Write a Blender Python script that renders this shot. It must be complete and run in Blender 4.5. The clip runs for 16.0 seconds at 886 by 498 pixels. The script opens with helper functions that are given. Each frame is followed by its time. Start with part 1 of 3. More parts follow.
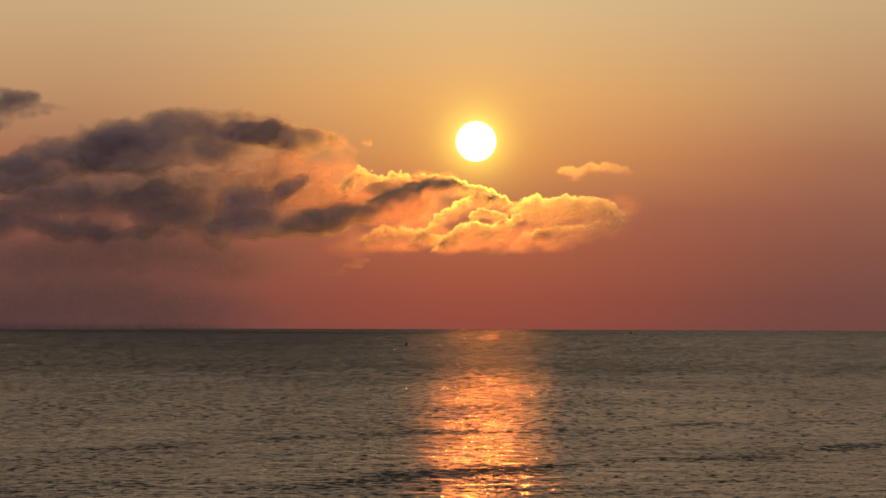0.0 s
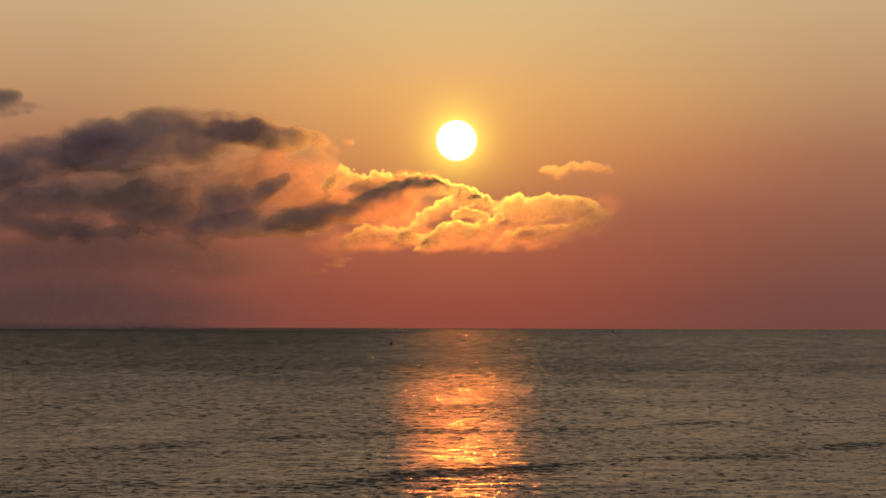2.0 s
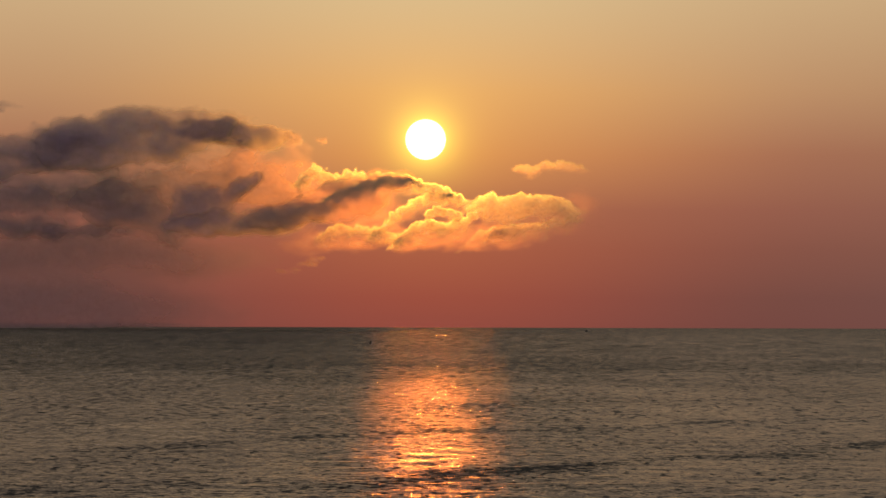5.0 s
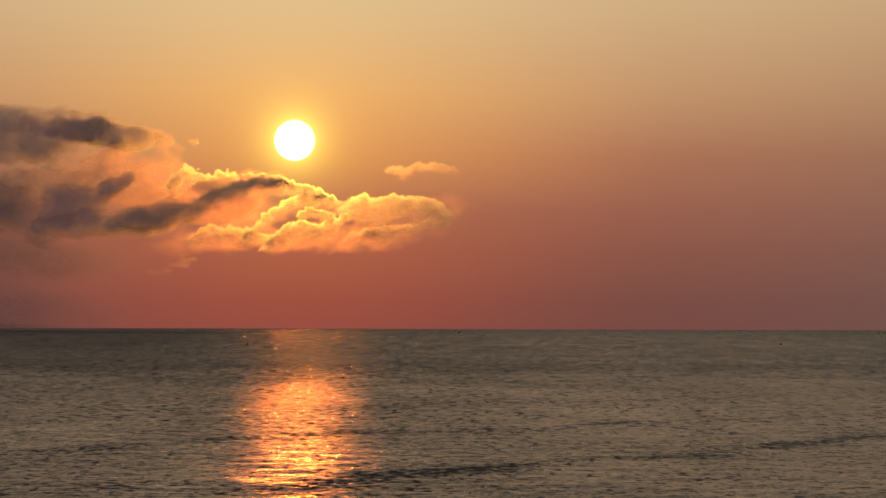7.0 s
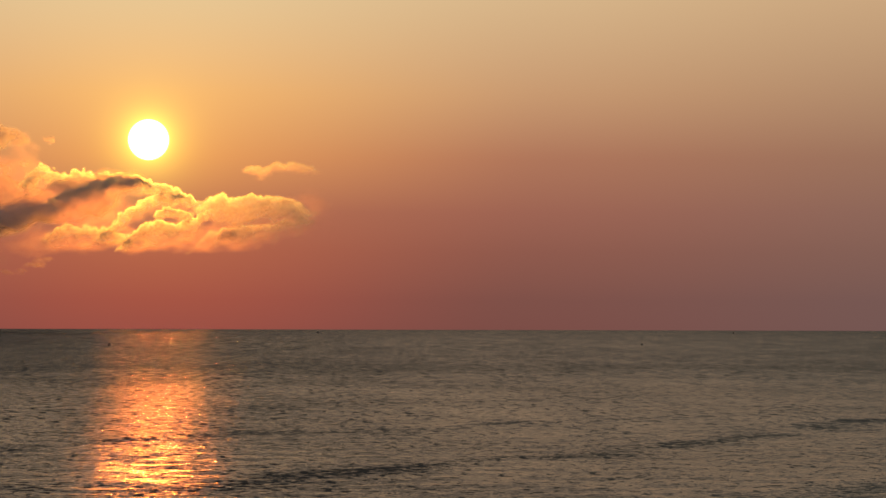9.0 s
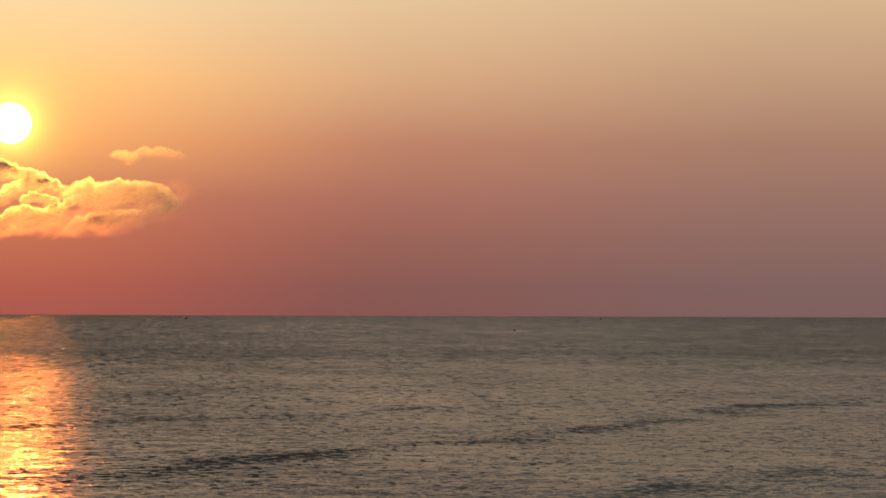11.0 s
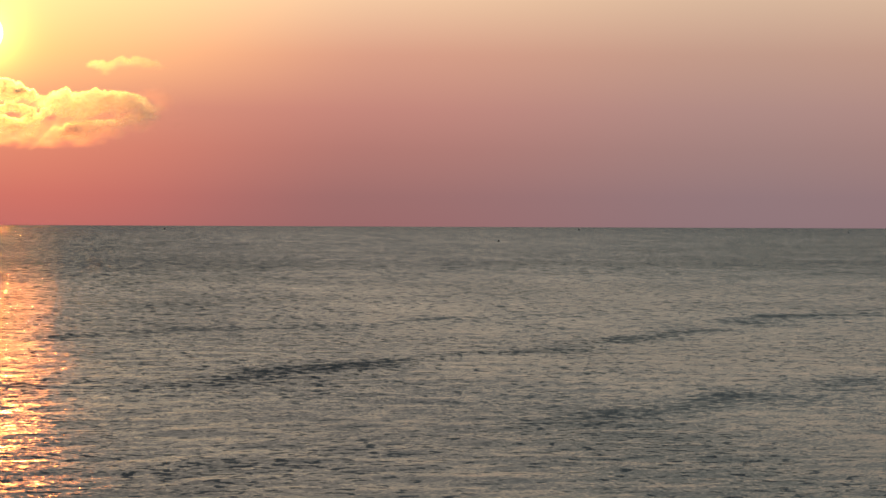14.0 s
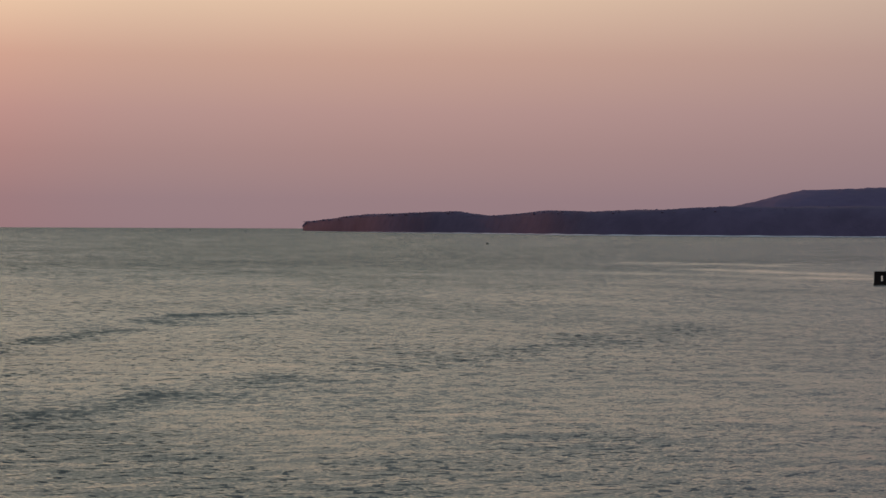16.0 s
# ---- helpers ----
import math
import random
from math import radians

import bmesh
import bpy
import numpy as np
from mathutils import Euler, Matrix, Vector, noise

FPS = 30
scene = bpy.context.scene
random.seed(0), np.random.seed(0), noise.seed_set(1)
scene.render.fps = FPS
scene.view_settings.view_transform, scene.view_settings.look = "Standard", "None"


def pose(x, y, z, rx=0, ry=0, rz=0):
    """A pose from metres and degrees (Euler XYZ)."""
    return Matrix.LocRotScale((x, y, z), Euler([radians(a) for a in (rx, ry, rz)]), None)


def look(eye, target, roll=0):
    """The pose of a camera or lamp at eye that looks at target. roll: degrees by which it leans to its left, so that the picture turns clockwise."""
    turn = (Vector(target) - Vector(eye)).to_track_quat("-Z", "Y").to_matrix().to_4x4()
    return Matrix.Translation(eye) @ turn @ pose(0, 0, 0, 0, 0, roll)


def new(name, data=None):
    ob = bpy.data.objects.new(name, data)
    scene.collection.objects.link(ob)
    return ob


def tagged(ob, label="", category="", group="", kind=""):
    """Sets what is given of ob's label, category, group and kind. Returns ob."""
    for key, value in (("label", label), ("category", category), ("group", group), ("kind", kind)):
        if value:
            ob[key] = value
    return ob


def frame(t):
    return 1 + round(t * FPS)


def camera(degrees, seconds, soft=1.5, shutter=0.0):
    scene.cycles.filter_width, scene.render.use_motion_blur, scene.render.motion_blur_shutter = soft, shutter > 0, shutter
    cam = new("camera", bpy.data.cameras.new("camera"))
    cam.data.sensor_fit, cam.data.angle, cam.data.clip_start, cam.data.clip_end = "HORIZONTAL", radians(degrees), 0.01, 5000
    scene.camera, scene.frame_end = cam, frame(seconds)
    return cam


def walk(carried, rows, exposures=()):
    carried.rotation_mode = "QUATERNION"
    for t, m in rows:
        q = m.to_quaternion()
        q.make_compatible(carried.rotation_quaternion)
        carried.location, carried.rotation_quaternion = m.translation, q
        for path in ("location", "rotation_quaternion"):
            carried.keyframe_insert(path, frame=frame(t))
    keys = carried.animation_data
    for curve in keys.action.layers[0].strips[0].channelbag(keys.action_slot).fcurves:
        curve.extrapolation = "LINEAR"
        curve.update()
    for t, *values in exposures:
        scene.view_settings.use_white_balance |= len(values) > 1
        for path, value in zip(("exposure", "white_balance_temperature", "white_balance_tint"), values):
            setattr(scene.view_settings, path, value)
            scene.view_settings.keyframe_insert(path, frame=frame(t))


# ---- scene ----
cam = camera(22.18, 16.0, soft=1.5)

EYE_HEIGHT = 14.0
# seconds, place along the shore, heading to the right, tilt up, lean
PATH = (
    (0.0, -0.00, -2.557, 1.873, 0.20),
    (0.5, -0.48, -2.502, 1.868, 0.20),
    (1.0, -1.08, -2.374, 1.863, 0.19),
    (1.5, -1.79, -2.228, 1.858, 0.19),
    (2.0, -2.56, -2.066, 1.850, 0.18),
    (2.5, -3.41, -1.930, 1.842, 0.18),
    (3.0, -4.35, -1.828, 1.834, 0.17),
    (3.5, -5.37, -1.76, 1.826, 0.17),
    (4.1, -6.71, -1.66, 1.820, 0.16),
    (4.7, -8.17, -1.46, 1.821, 0.16),
    (5.3, -9.73, -1.007, 1.834, 0.15),
    (5.5, -10.27, -0.745, 1.834, 0.15),
    (6.0, -11.61, 0.224, 1.858, 0.15),
    (6.5, -12.95, 1.122, 1.863, 0.15),
    (7.0, -14.29, 2.041, 1.868, 0.15),
    (7.5, -15.62, 2.956, 1.873, 0.14),
    (8.0, -16.96, 3.873, 1.877, 0.14),
    (8.5, -18.29, 4.804, 1.882, 0.14),
    (9.0, -19.61, 5.714, 1.887, 0.14),
    (9.5, -20.94, 6.603, 1.887, 0.14),
    (10.0, -22.26, 7.480, 1.887, 0.15),
    (10.2, -22.79, 7.956, 1.887, 0.15),
    (10.7, -24.11, 8.772, 1.741, 0.17),
    (11.2, -25.43, 9.319, 1.363, 0.21),
    (11.7, -26.75, 9.638, 0.847, 0.24),
    (12.3, -28.32, 9.786, 0.176, 0.26),
    (12.5, -28.85, 9.800, -0.039, 0.26),
    (13.0, -30.16, 9.835, -0.583, 0.25),
    (13.5, -31.40, 9.869, -0.726, 0.24),
    (14.0, -32.52, 9.815, -0.726, 0.23),
    (14.5, -33.46, 10.678, -0.719, 0.22),
    (15.0, -34.16, 14.005, -0.708, 0.25),
    (15.5, -34.62, 19.598, -0.690, 0.25),
    (16.0, -34.86, 25.014, -0.665, 0.25),
)
walk(cam, [(t, pose(x, 0, EYE_HEIGHT, 90 + tilt, 0, -turn) @ pose(0, 0, 0, 0, 0, lean)) for t, x, turn, tilt, lean in PATH],
     exposures=[(0.0, -0.06, 6500, 10), (5.5, -0.04, 6480, 10), (8.5, 0.12, 6400, 10), (10.2, 0.27, 6120, 10), (11.2, 0.52, 5850, 8),
                (12.3, 0.84, 5350, 4), (14.0, 1.03, 5100, 0), (14.7, 1.06, 5080, -1), (16.0, 1.18, 4990, -2)])

# ---- world and sun ----
SUN_AZ, SUN_EL = radians(-1.73), radians(4.60)
SUN_WAY = Vector((math.sin(SUN_AZ) * math.cos(SUN_EL), math.cos(SUN_AZ) * math.cos(SUN_EL), math.sin(SUN_EL)))


def srgb(r, g, b):
    """A linear colour from 8-bit display values."""
    return tuple(c / 12.92 / 255 if c < 11 else ((c / 255 + 0.055) / 1.055) ** 2.4 for c in (r, g, b)) + (1.0,)


class Nodes:
    """Short hand for a node tree."""

    def __init__(self, tree):
        self.tree = tree
        tree.nodes.clear()

    def add(self, kind, operation=None, attribute_name=None):
        node = self.tree.nodes.new("ShaderNode" + kind)
        if operation:
            node.operation = operation
        if attribute_name:
            node.attribute_name = attribute_name
        return node

    def link(self, a, b):
        self.tree.links.new(a, b)

    def put(self, socket, value):
        if isinstance(value, bpy.types.NodeSocket):
            self.link(value, socket)
        elif value is not None:
            socket.default_value = value

    def math(self, op, a, b=None, c=None, clamp=False):
        node = self.add("Math", op)
        node.use_clamp = clamp
        for i, v in enumerate((a, b, c)):
            self.put(node.inputs[i], v)
        return node.outputs[0]

    def smooth(self, value, low, high, to_low=0.0, to_high=1.0):
        node = self.add("MapRange")
        node.interpolation_type = "SMOOTHSTEP"
        for i, v in enumerate((value, low, high, to_low, to_high)):
            self.put(node.inputs[i], v)
        return node.outputs[0]

    def mix(self, fac, a, b, blend="MIX"):
        node = self.add("Mix")
        node.data_type, node.blend_type = "RGBA", blend
        self.put(node.inputs[0], fac)
        self.put(node.inputs[6], a)
        self.put(node.inputs[7], b)
        return node.outputs[2]

    def ramp(self, fac, stops):
        node = self.add("ValToRGB")
        els = node.color_ramp.elements
        while len(els) < len(stops):
            els.new(0.5)
        for el, (at, colour) in zip(els, stops):
            el.position, el.color = at, colour
        self.link(fac, node.inputs[0])
        return node.outputs[0]

    def noise(self, scale, detail=4.0, rough=0.55, vector=None, distortion=0.0):
        node = self.add("TexNoise")
        node.inputs["Scale"].default_value, node.inputs["Detail"].default_value = scale, detail
        node.inputs["Roughness"].default_value, node.inputs["Distortion"].default_value = rough, distortion
        if vector is not None:
            self.link(vector, node.inputs["Vector"])
        return node.outputs[0]


def sky_stops(rows):
    """Ramp stops from (elevation in degrees, r, g, b)."""
    return [(math.sqrt((el + 0.5) / 90.5), srgb(r, g, b)) for el, r, g, b in rows]


world = bpy.data.worlds.new("dusk_sky")
scene.world = world
scene.cycles.transparent_max_bounces = 24
world.use_nodes = True
n = Nodes(world.node_tree)
way = n.add("TexCoord").outputs["Generated"]
axes = n.add("SeparateXYZ")
n.link(way, axes.inputs[0])
elevation = n.math("MULTIPLY", n.math("ARCSINE", axes.outputs[2]), 57.29578)
at = n.math("SQRT", n.math("MAXIMUM", n.math("DIVIDE", n.math("ADD", elevation, 0.5), 90.5), 0.0))
# hazy dusk sky: one ramp towards the sun, one to the sides
to_sun = n.ramp(at, sky_stops([(-0.3, 162, 76, 62), (0.6, 170, 81, 62), (1.8, 176, 94, 67), (2.8, 178, 105, 74), (4.2, 218, 145, 85),
                               (5.8, 232, 172, 104), (8.2, 226, 193, 141), (14, 160, 138, 114), (30, 108, 98, 92), (90, 76, 76, 78)]))
to_side = n.ramp(at, sky_stops([(-0.3, 118, 72, 65), (0.6, 122, 76, 67), (1.8, 138, 85, 71), (2.8, 152, 95, 77), (4.2, 170, 113, 85),
                                (5.8, 194, 147, 106), (8.2, 208, 174, 130), (14, 156, 134, 114), (30, 112, 102, 92), (90, 80, 77, 71)]))
to_far = n.ramp(at, sky_stops([(-0.3, 110, 82, 77), (0.6, 113, 84, 78), (1.8, 125, 91, 80), (2.8, 135, 98, 84), (4.2, 149, 109, 87),
                               (5.8, 170, 132, 101), (8.2, 194, 158, 119), (14, 145, 131, 112), (30, 116, 111, 100), (90, 81, 79, 73)]))
to_back = n.ramp(at, sky_stops([(-0.3, 92, 72, 74), (0.6, 95, 75, 75), (8.2, 115, 94, 87), (30, 112, 106, 108), (90, 80, 82, 86)]))
dot = n.add("VectorMath", operation="DOT_PRODUCT")
n.link(way, dot.inputs[0])
dot.inputs[1].default_value = SUN_WAY
off = n.math("MULTIPLY", n.math("ARCCOSINE", n.math("MINIMUM", dot.outputs["Value"], 1.0)), 57.29578)
# degrees round the horizon from the sun, to the right
turned = n.math("SUBTRACT", n.math("MULTIPLY", n.math("ARCTAN2", axes.outputs[0], axes.outputs[1]), 57.29578), math.degrees(SUN_AZ))
sky = n.mix(n.smooth(off, 0.5, 10.5, 1.0, 0.0), to_side, to_sun)
sky = n.mix(n.smooth(turned, 7.0, 20.5), sky, to_far)
sky = n.mix(n.smooth(n.math("ABSOLUTE", turned), 20.0, 62.0), sky, to_back)
# aureole round the sun, and its disc
halo = n.math("EXPONENT", n.math("MULTIPLY", off, -1.0))
sky = n.mix(1.0, sky, n.mix(1.0, halo, (0.36, 0.20, 0.015, 1), "MULTIPLY"), "ADD")
ring = n.math("EXPONENT", n.math("MULTIPLY", n.math("MAXIMUM", n.math("SUBTRACT", off, 0.45), 0.0), -3.3))
sky = n.mix(1.0, sky, n.mix(1.0, ring, (0.60, 0.58, 0.06, 1), "MULTIPLY"), "ADD")
disc = n.smooth(off, 0.42, 0.53, 1.0, 0.0)
sky = n.mix(disc, sky, (7.0, 6.6, 5.2, 1))
high = n.add("TexSky")
high.sky_type, high.sun_disc = "NISHITA", False
high.sun_elevation, high.sun_rotation, high.dust_density = SUN_EL, SUN_AZ, 4.0
sky = n.mix(n.smooth(elevation, 12.0, 45.0, 0.0, 0.12), sky, n.mix(1.0, high.outputs[0], (0.12, 0.12, 0.12, 1), "MULTIPLY"))
back = n.add("Background")
n.link(sky, back.inputs[0])
n.link(back.outputs[0], n.add("OutputWorld").inputs[0])

lamp = bpy.data.lights.new("sun", "SUN")
lamp.energy, lamp.angle, lamp.color = 0.47, radians(0.9), (1.0, 0.20, 0.022)
sun = new("sun", lamp)
sun.matrix_world = look(SUN_WAY * 100, (0, 0, 0))

# ---- materials ----


def material(name):
    made = bpy.data.materials.new(name)
    made.use_nodes = True
    return made, Nodes(made.node_tree)


def finish(n, shader):
    n.link(shader, n.add("OutputMaterial").inputs[0])


def sea_material():
    """Dark water. Ripples tilt the surface at random; steeper little faces show as short dark dashes, more of them where the sea is choppy."""
    made, n = material("sea_water")
    geometry = n.add("NewGeometry")
    place = geometry.outputs["Position"]
    chop = n.add("Attribute", attribute_name="chop").outputs["Fac"]
    out = n.add("SeparateXYZ")
    n.link(place, out.inputs[0])

    def stretched(x_scale, y_scale, turn):
        node = n.add("Mapping")
        n.link(place, node.inputs[0])
        node.inputs["Scale"].default_value = (x_scale, y_scale, 1.0)
        node.inputs["Rotation"].default_value = (0, 0, radians(turn))
        return node.outputs[0]

    def plus(a, b):
        node = n.add("VectorMath", operation="ADD")
        n.link(a, node.inputs[0])
        n.link(b, node.inputs[1])
        return node.outputs[0]

    def slopes(x_scale, y_scale, turn, x_amount, y_amount, weight=None):
        """Random slopes of one size of wave, and the noise behind them."""
        texture = n.add("TexNoise")
        texture.inputs["Scale"].default_value, texture.inputs["Detail"].default_value = 1.0, 2.0
        texture.inputs["Distortion"].default_value = 0.25
        n.link(stretched(x_scale, y_scale, turn), texture.inputs["Vector"])
        slope = n.add("VectorMath", operation="MULTIPLY_ADD")
        n.link(texture.outputs["Color"], slope.inputs[0])
        slope.inputs[1].default_value = (x_amount, y_amount, 0.0)
        slope.inputs[2].default_value = (-0.5 * x_amount, -0.5 * y_amount, 0.0)
        if weight is None:
            return slope.outputs[0], texture.outputs[0]
        scaled = n.add("VectorMath", operation="SCALE")
        n.link(slope.outputs[0], scaled.inputs[0])
        n.link(weight, scaled.inputs["Scale"])
        return scaled.outputs[0], texture.outputs[0]

    total = plus(slopes(0.5, 0.7, 8, 0.36, 0.16)[0], slopes(4.2, 5.0, 12, 1.12, 0.45)[0])
    # wavelets: the farther out, the longer the crests that still stand out; their steep faces show as short dark dashes
    swell = n.add("Attribute", attribute_name="swell").outputs["Fac"]
    ease = n.math("MULTIPLY_ADD", swell, 0.105, 0.0)
    steep = None
    away = out.outputs[1]
    sizes = ((1.05, 1.2, 3, 60, 170, 0.38), (0.9, 0.68, -3, 170, 300, 0.36), (0.62, 0.26, 3, 300, 560, 0.25), (0.36, 0.08, -2, 560, 1200, 0.17), (0.14, 0.016, 2, 1200, 3600, 0.10))
    for x_scale, y_scale, turn, start, stop, height in sizes:
        weight = n.smooth(away, start * 0.8, start * 1.2)
        if stop < 3000:
            weight = n.math("MULTIPLY", weight, n.smooth(away, stop * 0.8, stop * 1.2, 1.0, 0.0))
        slope, noise = slopes(x_scale, y_scale, turn, 0.50, 0.12, weight)
        total = plus(total, slope)
        face = n.math("MULTIPLY", n.smooth(n.math("ADD", noise, ease), 0.575, 0.632, 0.0, height), weight)
        steep = face if steep is None else n.math("ADD", steep, face)
    lean = n.math("ADD", n.math("MULTIPLY", steep, n.math("MINIMUM", chop, 1.4)), n.math("MULTIPLY_ADD", chop, 0.133, n.math("MULTIPLY", swell, 0.02)))
    faces = n.add("CombineXYZ")
    n.link(n.math("MULTIPLY", lean, -1.0), faces.inputs[1])
    rough = n.add("VectorMath", operation="SCALE")
    n.link(total, rough.inputs[0])
    n.link(n.math("MAXIMUM", chop, 0.5), rough.inputs["Scale"])
    unit = n.add("VectorMath", operation="NORMALIZE")
    n.link(plus(plus(geometry.outputs["Normal"], rough.outputs[0]), faces.outputs[0]), unit.inputs[0])
    wide = n.noise(0.012, 4, 0.6, place)
    shader = n.add("BsdfPrincipled")
    n.link(n.mix(wide, (0.027, 0.025, 0.020, 1), (0.037, 0.035, 0.029, 1)), shader.inputs["Base Color"])
    # far out, waves too small to be told apart roughen the surface
    n.link(n.math("ADD", n.smooth(wide, 0.3, 0.7, 0.16, 0.21), n.smooth(out.outputs[1], 1200.0, 5000.0, 0.0, 0.06)), shader.inputs["Roughness"])
    shader.inputs["IOR"].default_value = 1.33
    n.link(unit.outputs[0], shader.inputs["Normal"])
    finish(n, shader.outputs[0])
    return made


def cloud_material(name, colour, share, forward, fray=0.75, core=None, deep=(0.62, 1.0, 1.0, 1)):
    """Mist whose cover follows how thick the cloud is. share: light let through in all directions;
    forward: light let through nearly straight, as droplets do, at the thin rim; core: the same inside. The two paint
    rim glow and inner shade."""
    made, n = material(name)
    cover = n.add("Attribute", attribute_name="cover").outputs["Fac"]
    place = n.add("NewGeometry").outputs["Position"]
    wisp = n.noise(0.04, 3, 0.55, place)
    cover = n.math("MULTIPLY", cover, n.smooth(wisp, 0.15, 0.6, fray, 1.0), clamp=True)
    # mist has no hard surface: its shading normal is a softened one
    soft = n.add("VectorMath", operation="MULTIPLY_ADD")
    n.link(n.add("NewGeometry").outputs["Normal"], soft.inputs[0])
    soft.inputs[1].default_value, soft.inputs[2].default_value = (0.04, 0.04, 0.04), (0, -1, 0)
    unit = n.add("VectorMath", operation="NORMALIZE")
    n.link(soft.outputs[0], unit.inputs[0])
    lit = n.add("BsdfDiffuse")
    lit.inputs[0].default_value = colour
    n.link(unit.outputs[0], lit.inputs["Normal"])
    glow = n.add("BsdfTranslucent")
    n.link(unit.outputs[0], glow.inputs["Normal"])
    glow.inputs[0].default_value = (0.62, 0.95, 0.95, 1)
    straight = n.add("BsdfRefraction")
    straight.inputs["Roughness"].default_value, straight.inputs["IOR"].default_value = 0.46, 1.3
    level = n.add("CombineXYZ")
    level.inputs[1].default_value = -1.0
    n.link(level.outputs[0], straight.inputs["Normal"])
    body = n.add("MixShader")
    body.inputs[0].default_value = share
    n.link(lit.outputs[0], body.inputs[1])
    n.link(glow.outputs[0], body.inputs[2])
    whole = n.add("MixShader")
    # mask that puts rim glow and inner shade into the mist
    thick = n.add("Attribute", attribute_name="shade_mask").outputs["Fac"]
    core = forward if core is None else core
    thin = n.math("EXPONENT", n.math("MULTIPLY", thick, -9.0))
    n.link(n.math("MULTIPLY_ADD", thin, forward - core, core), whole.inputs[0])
    # painted tint of the let-through light: yellow at thin rims, redder inside
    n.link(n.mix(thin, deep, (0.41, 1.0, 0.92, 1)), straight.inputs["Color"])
    n.link(body.outputs[0], whole.inputs[1])
    n.link(straight.outputs[0], whole.inputs[2])
    mist = n.add("MixShader")
    n.link(cover, mist.inputs[0])
    n.link(n.add("BsdfTransparent").outputs[0], mist.inputs[1])
    n.link(whole.outputs[0], mist.inputs[2])
    finish(n, mist.outputs[0])
    return made


def land_material(name, a, b, scale):
    made, n = material(name)
    place = n.add("NewGeometry").outputs["Position"]
    spots = n.noise(scale, 5, 0.6, place)
    wide = n.noise(scale * 0.12, 4, 0.55, place)
    colour = n.mix(n.smooth(spots, 0.35, 0.68), a, b)
    colour = n.mix(n.smooth(wide, 0.4, 0.7, 0.0, 0.5), colour, tuple(c * 0.6 for c in a[:3]) + (1,))
    shader = n.add("BsdfPrincipled")
    n.link(colour, shader.inputs["Base Color"])
    shader.inputs["Roughness"].default_value, shader.inputs["Specular IOR Level"].default_value = 0.9, 0.05
    bump = n.add("Bump")
    bump.inputs["Strength"].default_value, bump.inputs["Distance"].default_value = 0.7, 2.0
    n.link(spots, bump.inputs["Height"])
    n.link(bump.outputs[0], shader.inputs["Normal"])
    finish(n, shader.outputs[0])
    return made


def plain_material(name, a, b, scale, rough):
    made, n = material(name)
    spots = n.noise(scale, 5, 0.6, n.add("TexCoord").outputs["Object"])
    shader = n.add("BsdfPrincipled")
    n.link(n.mix(n.smooth(spots, 0.3, 0.7), a, b), shader.inputs["Base Color"])
    shader.inputs["Roughness"].default_value, shader.inputs["Specular IOR Level"].default_value = rough, 0.15
    finish(n, shader.outputs[0])
    return made


SEA = sea_material()
# copies of one mist from dark to lit; shade and glow set per material
DARK_CLOUD = cloud_material("shaded_dark_cloud", (0.97, 0.68, 0.88, 1), 0.12, 0.13, 0.65)
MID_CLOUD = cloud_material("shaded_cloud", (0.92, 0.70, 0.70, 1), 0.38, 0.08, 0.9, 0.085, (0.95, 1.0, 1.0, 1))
LIT_CLOUD = cloud_material("lit_cloud", (0.93, 0.84, 0.90, 1), 0.42, 0.43, 0.92, 0.08, (0.70, 1.0, 1.0, 1))
GOLD_CLOUD = cloud_material("soft_golden_cloud", (0.93, 0.82, 0.88, 1), 0.42, 0.34, 0.92, 0.11, (0.75, 1.0, 1.0, 1))
SALMON_CLOUD = cloud_material("salmon_mist", (0.92, 0.70, 0.70, 1), 0.45, 0.15, 0.9, 0.135, (0.88, 1.0, 1.0, 1))
# land colours lifted towards violet: the haze of the air is painted in
WOODED = land_material("hazed_wooded_cape", (0.116, 0.099, 0.152, 1), (0.134, 0.112, 0.172, 1), 0.06)
# paler than the slope, to offset the shade on the crowns
CROWNS = land_material("shade_lifted_crowns", (0.150, 0.126, 0.186, 1), (0.175, 0.146, 0.212, 1), 0.2)
FAR_HILL = land_material("hazed_wooded_hill", (0.128, 0.106, 0.180, 1), (0.142, 0.116, 0.196, 1), 0.02)
SURF = plain_material("surf_foam", (0.75, 0.75, 0.76, 1), (0.9, 0.9, 0.9, 1), 0.2, 0.8)
TIMBER = plain_material("tarred_timber", (0.012, 0.011, 0.010, 1), (0.03, 0.026, 0.022, 1), 3.0, 0.75)
HULL = plain_material("dark_hull_paint", (0.014, 0.015, 0.018, 1), (0.03, 0.03, 0.034, 1), 2.0, 0.5)


def mesh_object(name, verts, faces, mat, parent=None, smooth=True):
    mesh = bpy.data.meshes.new(name)
    verts, faces = np.asarray(verts, np.float32), np.asarray(faces, np.int32)
    mesh.vertices.add(len(verts))
    mesh.vertices.foreach_set("co", verts.ravel())
    k = faces.shape[1]
    mesh.loops.add(faces.size)
    mesh.loops.foreach_set("vertex_index", faces.ravel())
    mesh.polygons.add(len(faces))
    mesh.polygons.foreach_set("loop_start", np.arange(0, faces.size, k, dtype=np.int32))
    mesh.polygons.foreach_set("use_smooth", np.full(len(faces), smooth))
    mesh.update(calc_edges=True)
    mesh.materials.append(mat)
    ob = new(name, mesh)
    ob.parent = parent
    return ob


